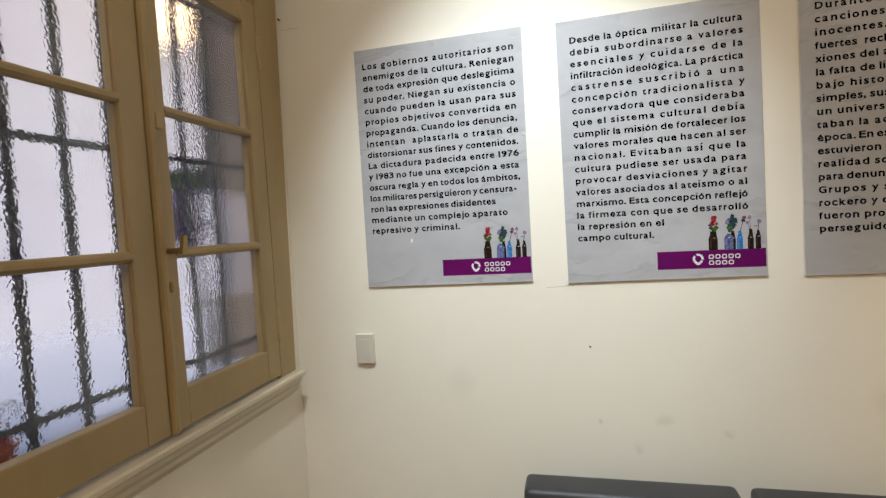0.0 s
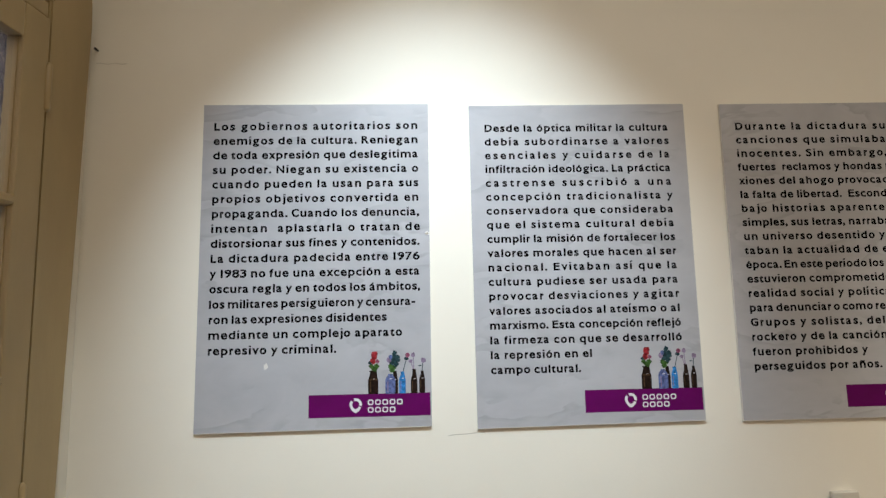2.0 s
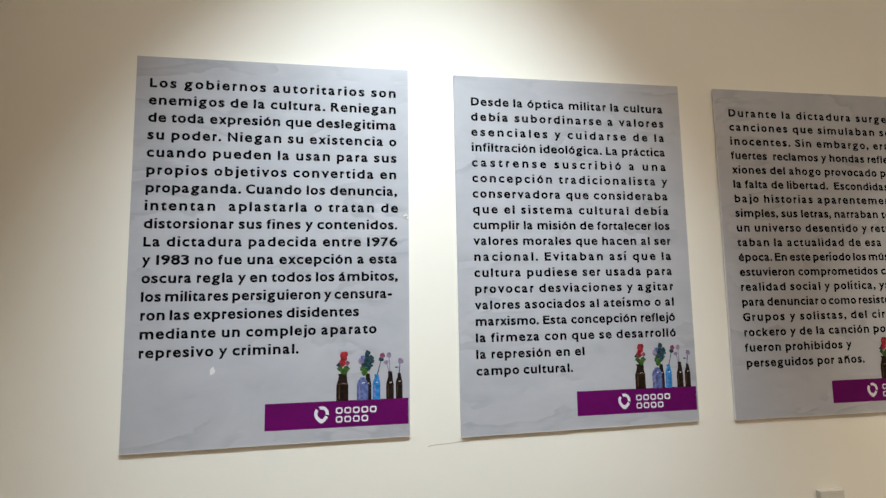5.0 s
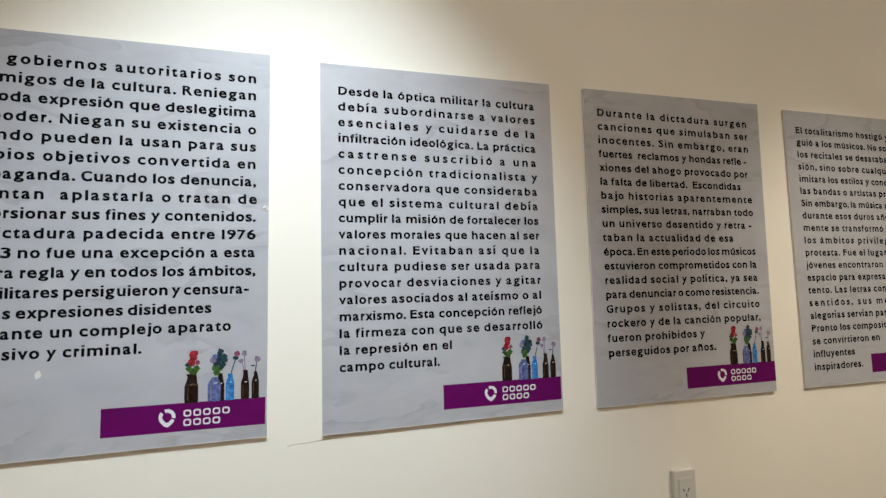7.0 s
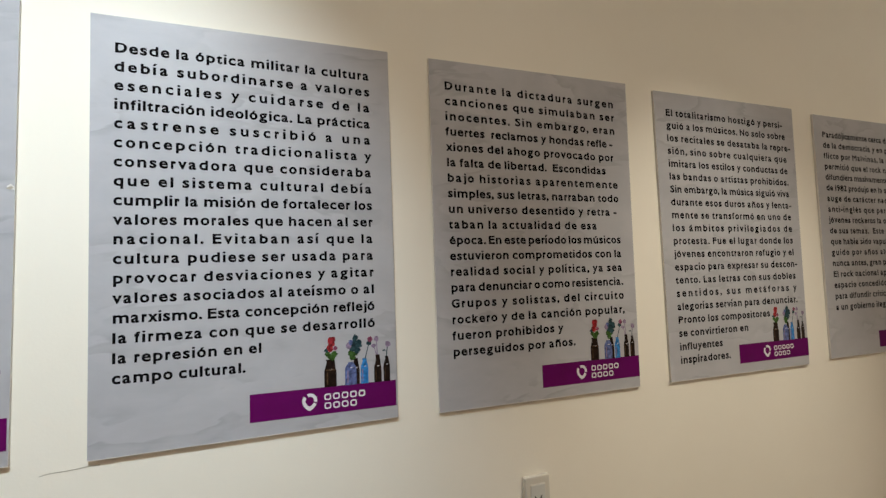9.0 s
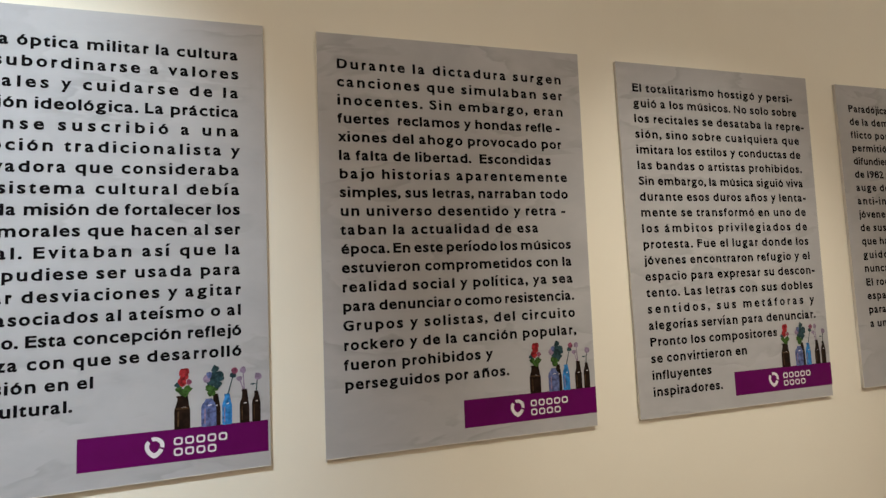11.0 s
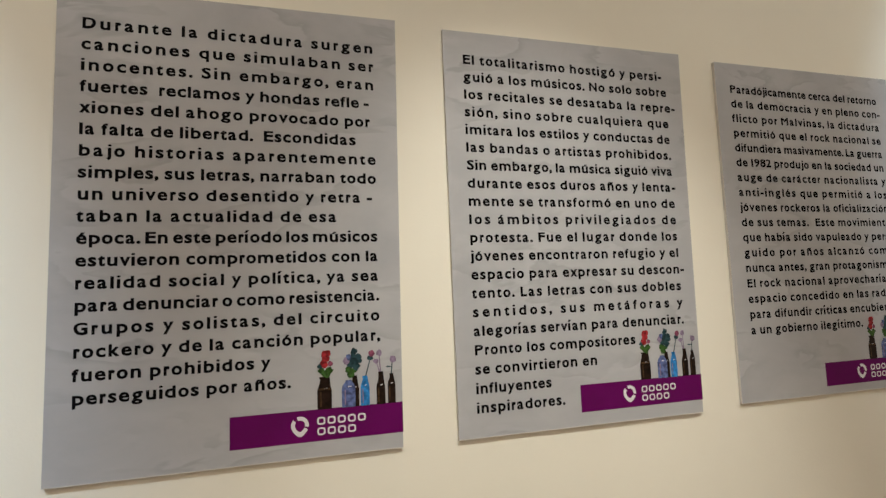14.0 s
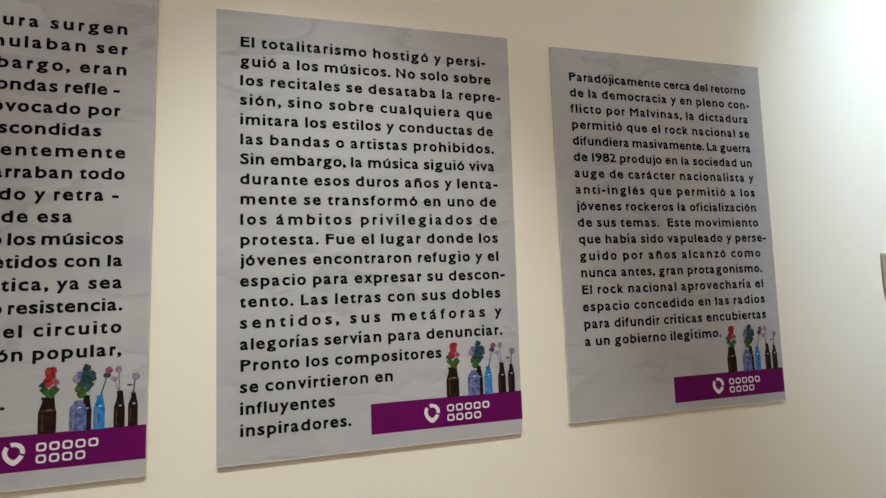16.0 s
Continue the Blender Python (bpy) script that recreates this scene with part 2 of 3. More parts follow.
MID, RAD, SPRING = 1.118, 0.676, 2.43        # the arched window: middle, outer radius of its casing, springing height
Y0, Y1, BASE = MID - RAD + 0.012, MID + RAD - 0.012, 0.97
OUT = WEST - 0.12
O0, O1 = MID - 0.618, MID + 0.618      # inner edges of the splayed opening
wall = bmesh.new()
arch = [(MID + (RAD - 0.012) * math.cos(math.pi * k / 32), SPRING + (RAD - 0.012) * math.sin(math.pi * k / 32)) for k in range(33)]
prism(wall, [(SOUTH, 0.002), (WALL, 0.002), (WALL, BASE), (SOUTH, BASE)], OUT, WEST, on_west)
for inner, outer, end in ((O0, Y0, SOUTH), (O1, Y1, WALL)):
    prism(wall, [(WEST, inner), (WEST, end), (OUT, end), (OUT, outer)], BASE, SPRING, lambda u, v, w: (u, v, w))
prism(wall, arch + [(SOUTH, SPRING), (SOUTH, CEIL - 0.002), (WALL, CEIL - 0.002), (WALL, SPRING)], OUT, WEST, on_west)
part("wall_west", wall, CREAM)
# thin dark strips over the reveal put its shade into the colour
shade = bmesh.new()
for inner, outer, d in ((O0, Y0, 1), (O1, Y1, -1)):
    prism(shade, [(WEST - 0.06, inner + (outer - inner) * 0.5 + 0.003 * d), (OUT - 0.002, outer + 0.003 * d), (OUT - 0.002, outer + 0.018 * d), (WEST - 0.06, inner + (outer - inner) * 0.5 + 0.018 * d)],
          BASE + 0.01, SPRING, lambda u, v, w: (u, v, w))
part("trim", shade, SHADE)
for name, kind in (("floor", 0), ("ceiling", 0), ("wall_north", "cream painted plaster wall with posters and scuffs"), ("wall_south", 0), ("wall_east", 0),
                   ("wall_west", "cream painted plaster wall with an arched window"), ("trim", "window reveal strips with shade painted in as dark colour")):
    tagged(bpy.data.objects[name], kind or "plain painted " + name.split("_")[0], name.split("_")[0], "", "structure")


# ---------------------------------------------------------------- the arched window
def ring_strip(r0, r1, x0, x1, foot, bm=None):
    """A flat arch band with straight legs down to foot."""
    bm = bm or bmesh.new()
    n = 36
    outer = [(MID + r1, foot)] + [(MID + r1 * math.cos(math.pi * k / n), SPRING + r1 * math.sin(math.pi * k / n)) for k in range(n + 1)] + [(MID - r1, foot)]
    inner = [(MID + r0, foot)] + [(MID + r0 * math.cos(math.pi * k / n), SPRING + r0 * math.sin(math.pi * k / n)) for k in range(n + 1)] + [(MID - r0, foot)]
    rows = [[bm.verts.new((x, u, v)) for u, v in line] for line, x in ((outer, x0), (outer, x1), (inner, x1), (inner, x0))]
    for a, b in ((0, 1), (1, 2), (2, 3), (3, 0)):
        for k in range(n + 2):
            bm.faces.new((rows[a][k], rows[a][k + 1], rows[b][k + 1], rows[b][k]))
    for k in (0, n + 2):
        bm.faces.new([row[k] for row in rows])
    return bm


def soft_bar(y0, y1, z0, z1, x0, x1, bevel=0.004):
    return box_bm(x0, x1, y0, y1, z0, z1, bevel, 2)


window = new("window_1")
window.location = (0, 0, 0)
tagged(window, "ochre painted wooden arched casement window with obscure glass", "window", "", "structure")
casing = ring_strip(0.5235, RAD, WEST - 0.05, -1.092, 1.0)
bmesh.ops.bevel(casing, geom=[e for e in casing.edges if all(v.co.x > -1.1 for v in e.verts)], offset=0.005, segments=2, affect="EDGES")
for v in casing.verts:      # the plaster narrows the casing towards the sill
    if abs(v.co.y - MID) > 0.61 and v.co.z < SPRING:
        v.co.y -= math.copysign(0.045 * (SPRING - v.co.z) / (SPRING - 1.0), v.co.y - MID)
part("window_frame", casing, OCHRE, window)
part("window_frame_rail", soft_bar(MID - 0.520, MID + 0.520, 2.370, 2.408, WEST - 0.05, -1.096), OCHRE, window)

stop = ring_strip(0.500, 0.5205, WEST - 0.035, WEST - 0.001, 1.0)
part("frame_stop", stop, OCHRE, window)
part("frame_stop_rail", box_bm(WEST - 0.035, WEST - 0.001, MID - 0.499, MID + 0.499, 2.345, 2.3695), OCHRE, window)

# sill: a moulded ledge
profile = [(-1.30, 0.985), (-1.30, 1.004), (-1.066, 1.000), (-1.060, 0.994), (-1.060, 0.982), (-1.066, 0.976), (-1.078, 0.972), (-1.080, 0.962),
           (-1.084, 0.952), (-1.092, 0.944), (-1.096, 0.938), (-1.096, 0.926), (-1.100, 0.920), (-1.116, 0.905), (-1.128, 0.898), (-1.1325, 0.890), (-1.1325, 0.985)]
sill = bmesh.new()
prism(sill, profile, MID - 0.650, MID + 0.650, along_y)
part("window_sill", sill, SILL, window, "cream painted moulded ledge")


def sash(side):
    """One casement leaf: four rails, two glazing bars and three panes of hammered glass. side: 1 away from, -1 nearer to the room's middle."""
    if side > 0:
        a, b, c, d = MID + 0.0155, MID + 0.057, MID + 0.442, MID + 0.517
    else:
        a, b, c, d = MID - 0.0155, MID - 0.090, MID - 0.442, MID - 0.517
    x0, x1 = -1.128, -1.086
    leaf = part("sash", soft_bar(min(c, d), max(c, d), 1.014, 2.362, x0, x1), OCHRE, window)
    part("meeting_stile", soft_bar(min(a, b), max(a, b), 1.014, 2.362, x0, x1), OCHRE, leaf)
    lo, hi = min(b, c), max(b, c)
    part("top_rail", soft_bar(lo, hi, 2.278, 2.361, x0, x1 - 0.0008), OCHRE, leaf)
    part("bottom_rail", soft_bar(lo, hi, 1.015, 1.121, x0, x1 - 0.0008), OCHRE, leaf)
    for z in (1.895, 1.500):
        bar = bmesh.new()
        prism(bar, [(-1.122, z - 0.008), (-1.100, z - 0.015), (-1.090, z - 0.012), (-1.083, z - 0.005), (-1.083, z + 0.005), (-1.090, z + 0.012), (-1.100, z + 0.015), (-1.122, z + 0.008)],
              lo - 0.002, hi + 0.002, along_y)
        part("glazing_bar", bar, OCHRE, leaf)
    for z0, z1 in ((1.116, 1.493), (1.507, 1.888), (1.902, 2.283)):
        pane = part("pane", box_bm(-1.112, -1.108, lo - 0.006, hi + 0.006, z0, z1), GLASS, leaf, "hammered obscure glass pane")
        pane.visible_shadow = False
        for e in (lo, hi):
            inner = 0.003 if e == lo else -0.003
            part("putty_bead", soft_bar(min(e, e + inner), max(e, e + inner), z0 + 0.008, z1 - 0.008, -1.107, -1.098, 0.001), OCHRE, leaf)
    return leaf


for side in (1, -1):
    sash(side)
strip = bmesh.new()
prism(strip, [(MID - 0.012, -1.125), (MID - 0.012, -1.084), (MID - 0.009, -1.076), (MID - 0.004, -1.072), (MID + 0.004, -1.072), (MID + 0.009, -1.076), (MID + 0.012, -1.084), (MID + 0.012, -1.125)],
      1.014, 2.362, lambda u, v, w: (v, u, w))
part("astragal", strip, OCHRE, window)
part("meeting_stop", box_bm(-1.150, -1.1285, MID - 0.035, MID + 0.035, 1.014, 2.362), OCHRE, window)
part("lock_keeper", soft_bar(MID + 0.008, MID + 0.030, 1.835, 1.878, -1.087, -1.071, 0.005), OCHRE, window)
part("lock_plate", soft_bar(MID + 0.008, MID + 0.034, 1.40, 1.565, -1.087, -1.081, 0.002), OCHRE, window)
part("lock_pin", lathe([(0.003, 1.395), (0.007, 1.40), (0.007, 1.42), (0.003, 1.425)], 10, (-1.079, MID + 0.02, 0)), BRASS, window)
knob = bmesh.new()
bmesh.ops.create_cone(knob, cap_ends=True, segments=14, radius1=0.008, radius2=0.007, depth=0.05)
bmesh.ops.rotate(knob, verts=knob.verts, cent=(0, 0, 0), matrix=Matrix.Rotation(radians(90), 3, "Y"))
bmesh.ops.translate(knob, verts=knob.verts, vec=(-1.055, MID + 0.020, 1.508))
bmesh.ops.bevel(knob, geom=[e for e in knob.edges], offset=0.0015, segments=2, affect="EDGES")
handle = part("handle", knob, BRASS, window, "worn brass window handle")
lever = bmesh.new()
prism(lever, [(MID + 0.012, 1.498), (MID + 0.028, 1.498), (MID + 0.034, 1.520), (MID + 0.034, 1.548), (MID + 0.022, 1.548), (MID + 0.018, 1.522)], -1.040, -1.028, on_west)
part("lever", lever, BRASS, handle)
for z in (2.19, 1.20):
    part("hinge", lathe([(0.004, z - 0.062), (0.008, z - 0.055), (0.008, z + 0.055), (0.004, z + 0.062)], 12, (-1.086, MID + 0.5195, 0)), OCHRE, window, smooth=True)
    part("hinge", lathe([(0.004, z - 0.062), (0.008, z - 0.055), (0.008, z + 0.055), (0.004, z + 0.062)], 12, (-1.086, MID - 0.5195, 0)), OCHRE, window, smooth=True)

# fixed arched light over the leaves
top = ring_strip(0.437, 0.519, -1.128, -1.094, SPRING + 0.002)
part("transom_frame", top, OCHRE, window)
part("transom_rail", soft_bar(MID - 0.519, MID + 0.519, 2.412, 2.494, -1.128, -1.0945), OCHRE, window)
fan = bmesh.new()
prism(fan, [(MID + 0.4365, 2.49)] + [(MID + 0.441 * math.cos(math.pi * k / 28), SPRING + 0.441 * math.sin(math.pi * k / 28)) for k in range(4, 25)] + [(MID - 0.4365, 2.49)], -1.114, -1.110, on_west)
pane = part("transom_pane", fan, GLASS, window, "hammered obscure glass")
pane.visible_shadow = False

# iron grille outside
grille = new("window_grille")
tagged(grille, "dark painted iron bars outside the window", "grille")
GX = -1.35
for k in range(-4, 6):
    y = 0.945 + 0.147 * k
    if Y0 - 0.1 < y < Y1 + 0.06:
        part("upright", lathe([(0.0125, BASE + 0.03), (0.0125, 3.0 - 0.75 * abs(y - MID))], 8, (GX, y, 0)), IRON, grille, smooth=True)
for z in (1.10, 1.822, 2.40):
    part("crossbar", soft_bar(Y0 - 0.12, Y1 + 0.12, z - 0.011, z + 0.011, GX - 0.005, GX + 0.005, 0.002), IRON, grille)
    for y in (Y0 - 0.11, Y1 + 0.10):
        part("bracket", soft_bar(y, y + 0.02, z - 0.009, z + 0.009, GX + 0.0055, OUT - 0.0003, 0.001), IRON, grille)
part("outer_ledge", box_bm(OUT - 0.22, OUT - 0.0005, Y0 - 0.12, Y1 + 0.12, BASE - 0.02, BASE + 0.035, 0.006), PAVING, grille)

# ---------------------------------------------------------------- outside the window
part("ground", box_bm(-400, OUT - 0.02, -400, 400, -0.35, -0.25), PAVING)
tagged(bpy.data.objects["ground"], "pale paved street outside the window", "ground", "", "structure")
house = new("house")
house.location = (-10.0, 6.0, -0.25)
tagged(house, "pale lilac plastered house across the street", "house")
part("wall", box_bm(-4, 0, -22, 26, 0, 8.4), FACADE, house)
part("roof", box_bm(-4.1, 0.18, -22.2, 26.2, 8.4, 8.58, 0.03), SHADE, house)
for y in (-12, -6, 6.5, 13):
    part("window", box_bm(0.0, 0.05, y, y + 1.1, 1.2, 2.9, 0.01), SHADE, house)

# made-up source: a big glowing globe for the warm patch behind the glass
street = new("glow_globe")
street.location = (-9.1, 10.4, -0.25)
tagged(street, "added glowing globe on a pole for the warm glow in the pane", "lamp")
part("pole", lathe([(0.10, 0), (0.09, 0.3), (0.05, 0.5), (0.04, 6.4), (0.08, 6.5)], 12), IRON, street, smooth=True)
part("globe", lathe([(0.08, 6.55)] + [(0.75 * math.sin(math.pi * k / 12), 7.3 - 0.75 * math.cos(math.pi * k / 12)) for k in range(1, 12)] + [(0.02, 8.05)], 20), GLOWGLASS, street, smooth=True)


def leaf_clump(centre, spread, count, size):
    """Many small folded leaves scattered in an uneven ellipsoid."""
    bm = bmesh.new()
    for _ in range(count):
        d = Vector((random.gauss(0, 1), random.gauss(0, 1), random.gauss(0, 1)))
        d = d.normalized() * random.random() ** 0.5
        p = Vector(centre) + Vector((d.x * spread[0], d.y * spread[1], d.z * spread[2]))
        r = Euler((random.uniform(0, 6.3), random.uniform(0, 6.3), random.uniform(0, 6.3))).to_matrix()
        s = size * random.uniform(0.6, 1.3)
        vs = [bm.verts.new(p + r @ Vector(q) * s) for q in ((-1, 0, 0), (0, -0.5, 0.15), (1, 0, 0), (0, 0.5, 0.15))]
        bm.faces.new(vs[:3])
        bm.faces.new((vs[0], vs[2], vs[3]))
    return bm


porch = new("porch")
porch.location = (-2.0, 2.585, -0.25)
tagged(porch, "dark neighbouring porch wall beside the window", "porch")
part("lintel", box_bm(-0.15, 0, 0, 1.9, 2.07, 4.6, 0.01), painted("dark_porch_paint", (0.085, 0.070, 0.068), 0.7, 0.2, 2.0, 40.0, 0.002), porch)
part("panel", box_bm(-0.13, -0.02, 0.02, 1.9, 1.44, 2.0695), painted("lilac_grey_panel", (0.25, 0.24, 0.29), 0.6, 0.15, 3.0, 40.0, 0.002), porch)
part("plinth", box_bm(-0.15, 0, 0, 1.9, 0, 1.4395, 0.01), painted("brown_plinth", (0.14, 0.11, 0.105), 0.7, 0.2, 2.0, 40.0, 0.002), porch)

shrub = new("shrub")
shrub.location = (-2.55, 3.0, -0.25)
tagged(shrub, "tall shrub with green leaves and purple blossom", "shrub")
part("trunk", lathe([(0.05, 0), (0.035, 0.8), (0.02, 1.8)], 8), SHADE, shrub, smooth=True)
part("crown", leaf_clump((0, -0.08, 2.20), (0.20, 0.20, 0.09), 260, 0.045), LEAF, shrub)
part("blossom", leaf_clump((0.02, -0.14, 1.93), (0.11, 0.11, 0.22), 460, 0.05), PETAL, shrub)

plant = new("potted_plant")
plant.location = (GX - 0.055, 0.885, BASE + 0.035)
tagged(plant, "small red flowering plant in a pot on the outer ledge", "plant")
part("pot", lathe([(0.035, 0), (0.05, 0.05), (0.053, 0.055), (0.050, 0.06)], 16), TERRACOTTA, plant, smooth=True)
part("blossom", leaf_clump((0.0, -0.02, 0.075), (0.04, 0.05, 0.03), 90, 0.016), REDPETAL, plant)
twig = bmesh.new()
for k in range(5):
    bmesh.ops.create_cone(twig, cap_ends=True, segments=5, radius1=0.003, radius2=0.0015, depth=0.13,
                          matrix=pose(0, 0.03 * k - 0.02, 0.10, 20 * k - 40, 15, 0))
part("stem", twig, IRON, plant)

# ---------------------------------------------------------------- posters
FACE = WALL - 0.0085      # printed face of the boards
LAYER = 0.0003


def printed(outline, level, mat, name, parent, label=""):
    """A flat printed shape on the board's face; outline in x and z."""
    bm = bmesh.new()
    bm.faces.new([bm.verts.new((x, FACE - LAYER * level, z)) for x, z in outline])
    bmesh.ops.triangulate(bm, faces=bm.faces)
    me = bpy.data.meshes.new(name)
    bm.normal_update()
    bm.to_mesh(me)
    bm.free()
    me.materials.append(mat)
    return part(name, me, mat, parent, label)


STEM, XH, CAP, DEPTH = 0.186, 0.545, 0.705, 0.195     # stroke widths and heights of the bold printed letters, in ems
ADVANCE = dict(zip("abcdefghijklmnopqrstuvxyz", (0.605, 0.686, 0.573, 0.686, 0.622, 0.375, 0.694, 0.682, 0.29, 0.298, 0.64, 0.29, 1.058,
                                                 0.682, 0.651, 0.686, 0.686, 0.415, 0.519, 0.42, 0.677, 0.585, 0.59, 0.585, 0.53)))
ADVANCE.update(zip("CDEFGLMNPRS1236789.,-", (0.727, 0.823, 0.668, 0.636, 0.785, 0.595, 0.965, 0.834, 0.729, 0.737, 0.634,
                                             0.375, 0.60, 0.60, 0.65, 0.625, 0.66, 0.65, 0.245, 0.245, 0.39)))
PLAIN = dict(zip("áéíóúñ", "aeioun"))
GLYPHS = {}


def raw_glyph(ch):
    cu = bpy.data.curves.new("word", "FONT")
    cu.body, cu.size, cu.resolution_u = ch, 1.0, 3
    ob = bpy.data.objects.new("word", cu)
    me = bpy.data.meshes.new_from_object(ob)
    bpy.data.objects.remove(ob)
    bpy.data.curves.remove(cu)
    bm = bmesh.new()
    bm.from_mesh(me)
    bpy.data.meshes.remove(me)
    bmesh.ops.remove_doubles(bm, verts=bm.verts, dist=1e-4)
    return bm


def extent(ch, axis):
    bm = raw_glyph(ch)
    values = [v.co[axis] for v in bm.verts]
    bm.free()
    return min(values), max(values)


RAW_CAP, RAW_X, RAW_DEPTH = extent("H", 1)[1], extent("x", 1)[1], -extent("p", 1)[0]
RAW_STEM = extent("l", 0)[1] - extent("l", 0)[0]


def glyph(ch):
    """One bold letter with its advance of 1 em type: faces, corner places and advance."""
    if ch in GLYPHS:
        return GLYPHS[ch]
    base = PLAIN.get(ch, ch)
    advance = ADVANCE[base]
    left = 0.07 if base in "bhikmnpruDEFLMNPRl" else 0.038 if base in "acdegoqsCGS" else 0.018
    right = 0.07 if base in "adghijmnquMNl" else 0.038 if base in "bceopsDPSCG" else 0.018
    bm = raw_glyph(ch)
    lo, hi = min(v.co.x for v in bm.verts), max(v.co.x for v in bm.verts)
    narrow = base in "ilj.,1"
    room = (hi - lo if narrow else advance - left - right)
    grow = (STEM - RAW_STEM * (1.0 if narrow else min(1.35, room / (hi - lo)))) / 2
    wide = 1.0 if narrow else (room - 2 * grow) / (hi - lo)
    rise = 0.034
    over = [v.co.y for v in bm.verts if v.co.y > RAW_X * 1.06] or [0.0]
    dot = min(over), max(over)
    for v in bm.verts:
        x, y = v.co.x, v.co.y
        if y < 0:
            y = rise * (1 + y / RAW_DEPTH) + y * (DEPTH - rise) / RAW_DEPTH
        elif y < RAW_X:
            y = rise + y * (XH - 2 * rise) / RAW_X
        else:
            y = XH - rise + (y - RAW_X) * (CAP - XH) / (RAW_CAP - RAW_X)
        if base in "ij" and v.co.y > RAW_X * 1.06:         # dots and accents stand clear of the stem
            y = 0.625 + rise + (v.co.y - dot[0]) / (dot[1] - dot[0]) * ((0.755 if ch == base else 0.80) - 0.625 - 2 * rise)
        v.co.x, v.co.y = (x - lo) * wide, y
    push = {}
    for e in bm.edges:
        if len(e.link_faces) == 1:
            a, b = e.verts
            d = b.co - a.co
            n = Vector((d.y, -d.x, 0))
            if n.length < 1e-6:
                continue
            n.normalize()
            if n.dot(e.link_faces[0].calc_center_median() - a.co) > 0:
                n.negate()
            for v in (a, b):
                push.setdefault(v, []).append(n)
    for v, ns in push.items():
        m = sum(ns, Vector((0, 0, 0)))
        if m.length > 1e-6:
            m = m.normalized()
            m /= max(0.6, m.dot(ns[0]))
            v.co.x += m.x * grow
            v.co.y += m.y * rise
    bm.verts.index_update()
    co = np.array([v.co[:] for v in bm.verts])
    faces = [tuple(v.index for v in f.verts) for f in bm.faces]
    bm.free()
    ink = co[:, 0].max() - co[:, 0].min()
    co[:, 0] += (advance - ink) / 2 - co[:, 0].min() if narrow else left - co[:, 0].min()
    GLYPHS[ch] = faces, co, advance
    return GLYPHS[ch]


def text_line(body, x, z, width, size, narrow, parent):
    """One line of bold black words, tracked out to its width."""
    words = body.split(" ")
    gaps = len(words) - 1
    letters = body.replace(" ", "")
    em = size * narrow
    span = width + 0.12 * em                                   # with the bearings at both ends
    natural = sum(glyph(c)[2] for c in letters) * em
    gap, track = 0.26 * em, 0.0
    spare = span - natural - gaps * gap
    if spare > 0:
        track = spare / (len(body) - 1)       # also on both sides of each space
    elif gaps:
        gap = max(0.17 * em, gap + spare / gaps)
    squeeze = (span - gaps * gap) / natural if spare < 0 else 1.0
    at = x - 0.06 * em
    for w in words:
        places, faces = [], []
        for c in w:
            shape, co, advance = glyph(c)
            faces += [tuple(i + len(places) for i in f) for f in shape]
            places += [(at + p[0] * em * squeeze, FACE - LAYER * 1.5, z + p[1] * size) for p in co]
            at += advance * em * squeeze + track
        if w:
            at -= track
            me = bpy.data.meshes.new("word")
            me.from_pydata(places, [], faces)
            me.materials.append(INK)
            part("word", me, INK, parent)
        at += gap + 2 * track


def blob(cx, cz, r, n=11, wob=0.22, seed=0):
    rnd = random.Random(seed)
    return [(cx + r * (1 + rnd.uniform(-wob, wob)) * math.cos(2 * math.pi * k / n), cz + r * (1 + rnd.uniform(-wob, wob)) * math.sin(2 * math.pi * k / n)) for k in range(n)]


def bottle_outline(cx, base, w, neck, shoulder, top):
    """Half body, shoulder and neck, mirrored."""
    h, n = w / 2, neck / 2
    half = [(h * 0.96, base), (h, base + 0.004), (h, shoulder), (h * 0.85, shoulder + 0.006), (n * 1.15, shoulder + 0.014), (n, shoulder + 0.018), (n, top - 0.004), (n * 1.25, top - 0.0035), (n * 1.25, top)]
    return [(cx + u, v) for u, v in half] + [(cx - u, v) for u, v in reversed(half)]


def stem(x0, z0, x1, z1, w=0.0012):
    return [(x0 - w, z0), (x0 + w, z0), (x1 + w * 0.8, z1), (x1 - w * 0.8, z1)]


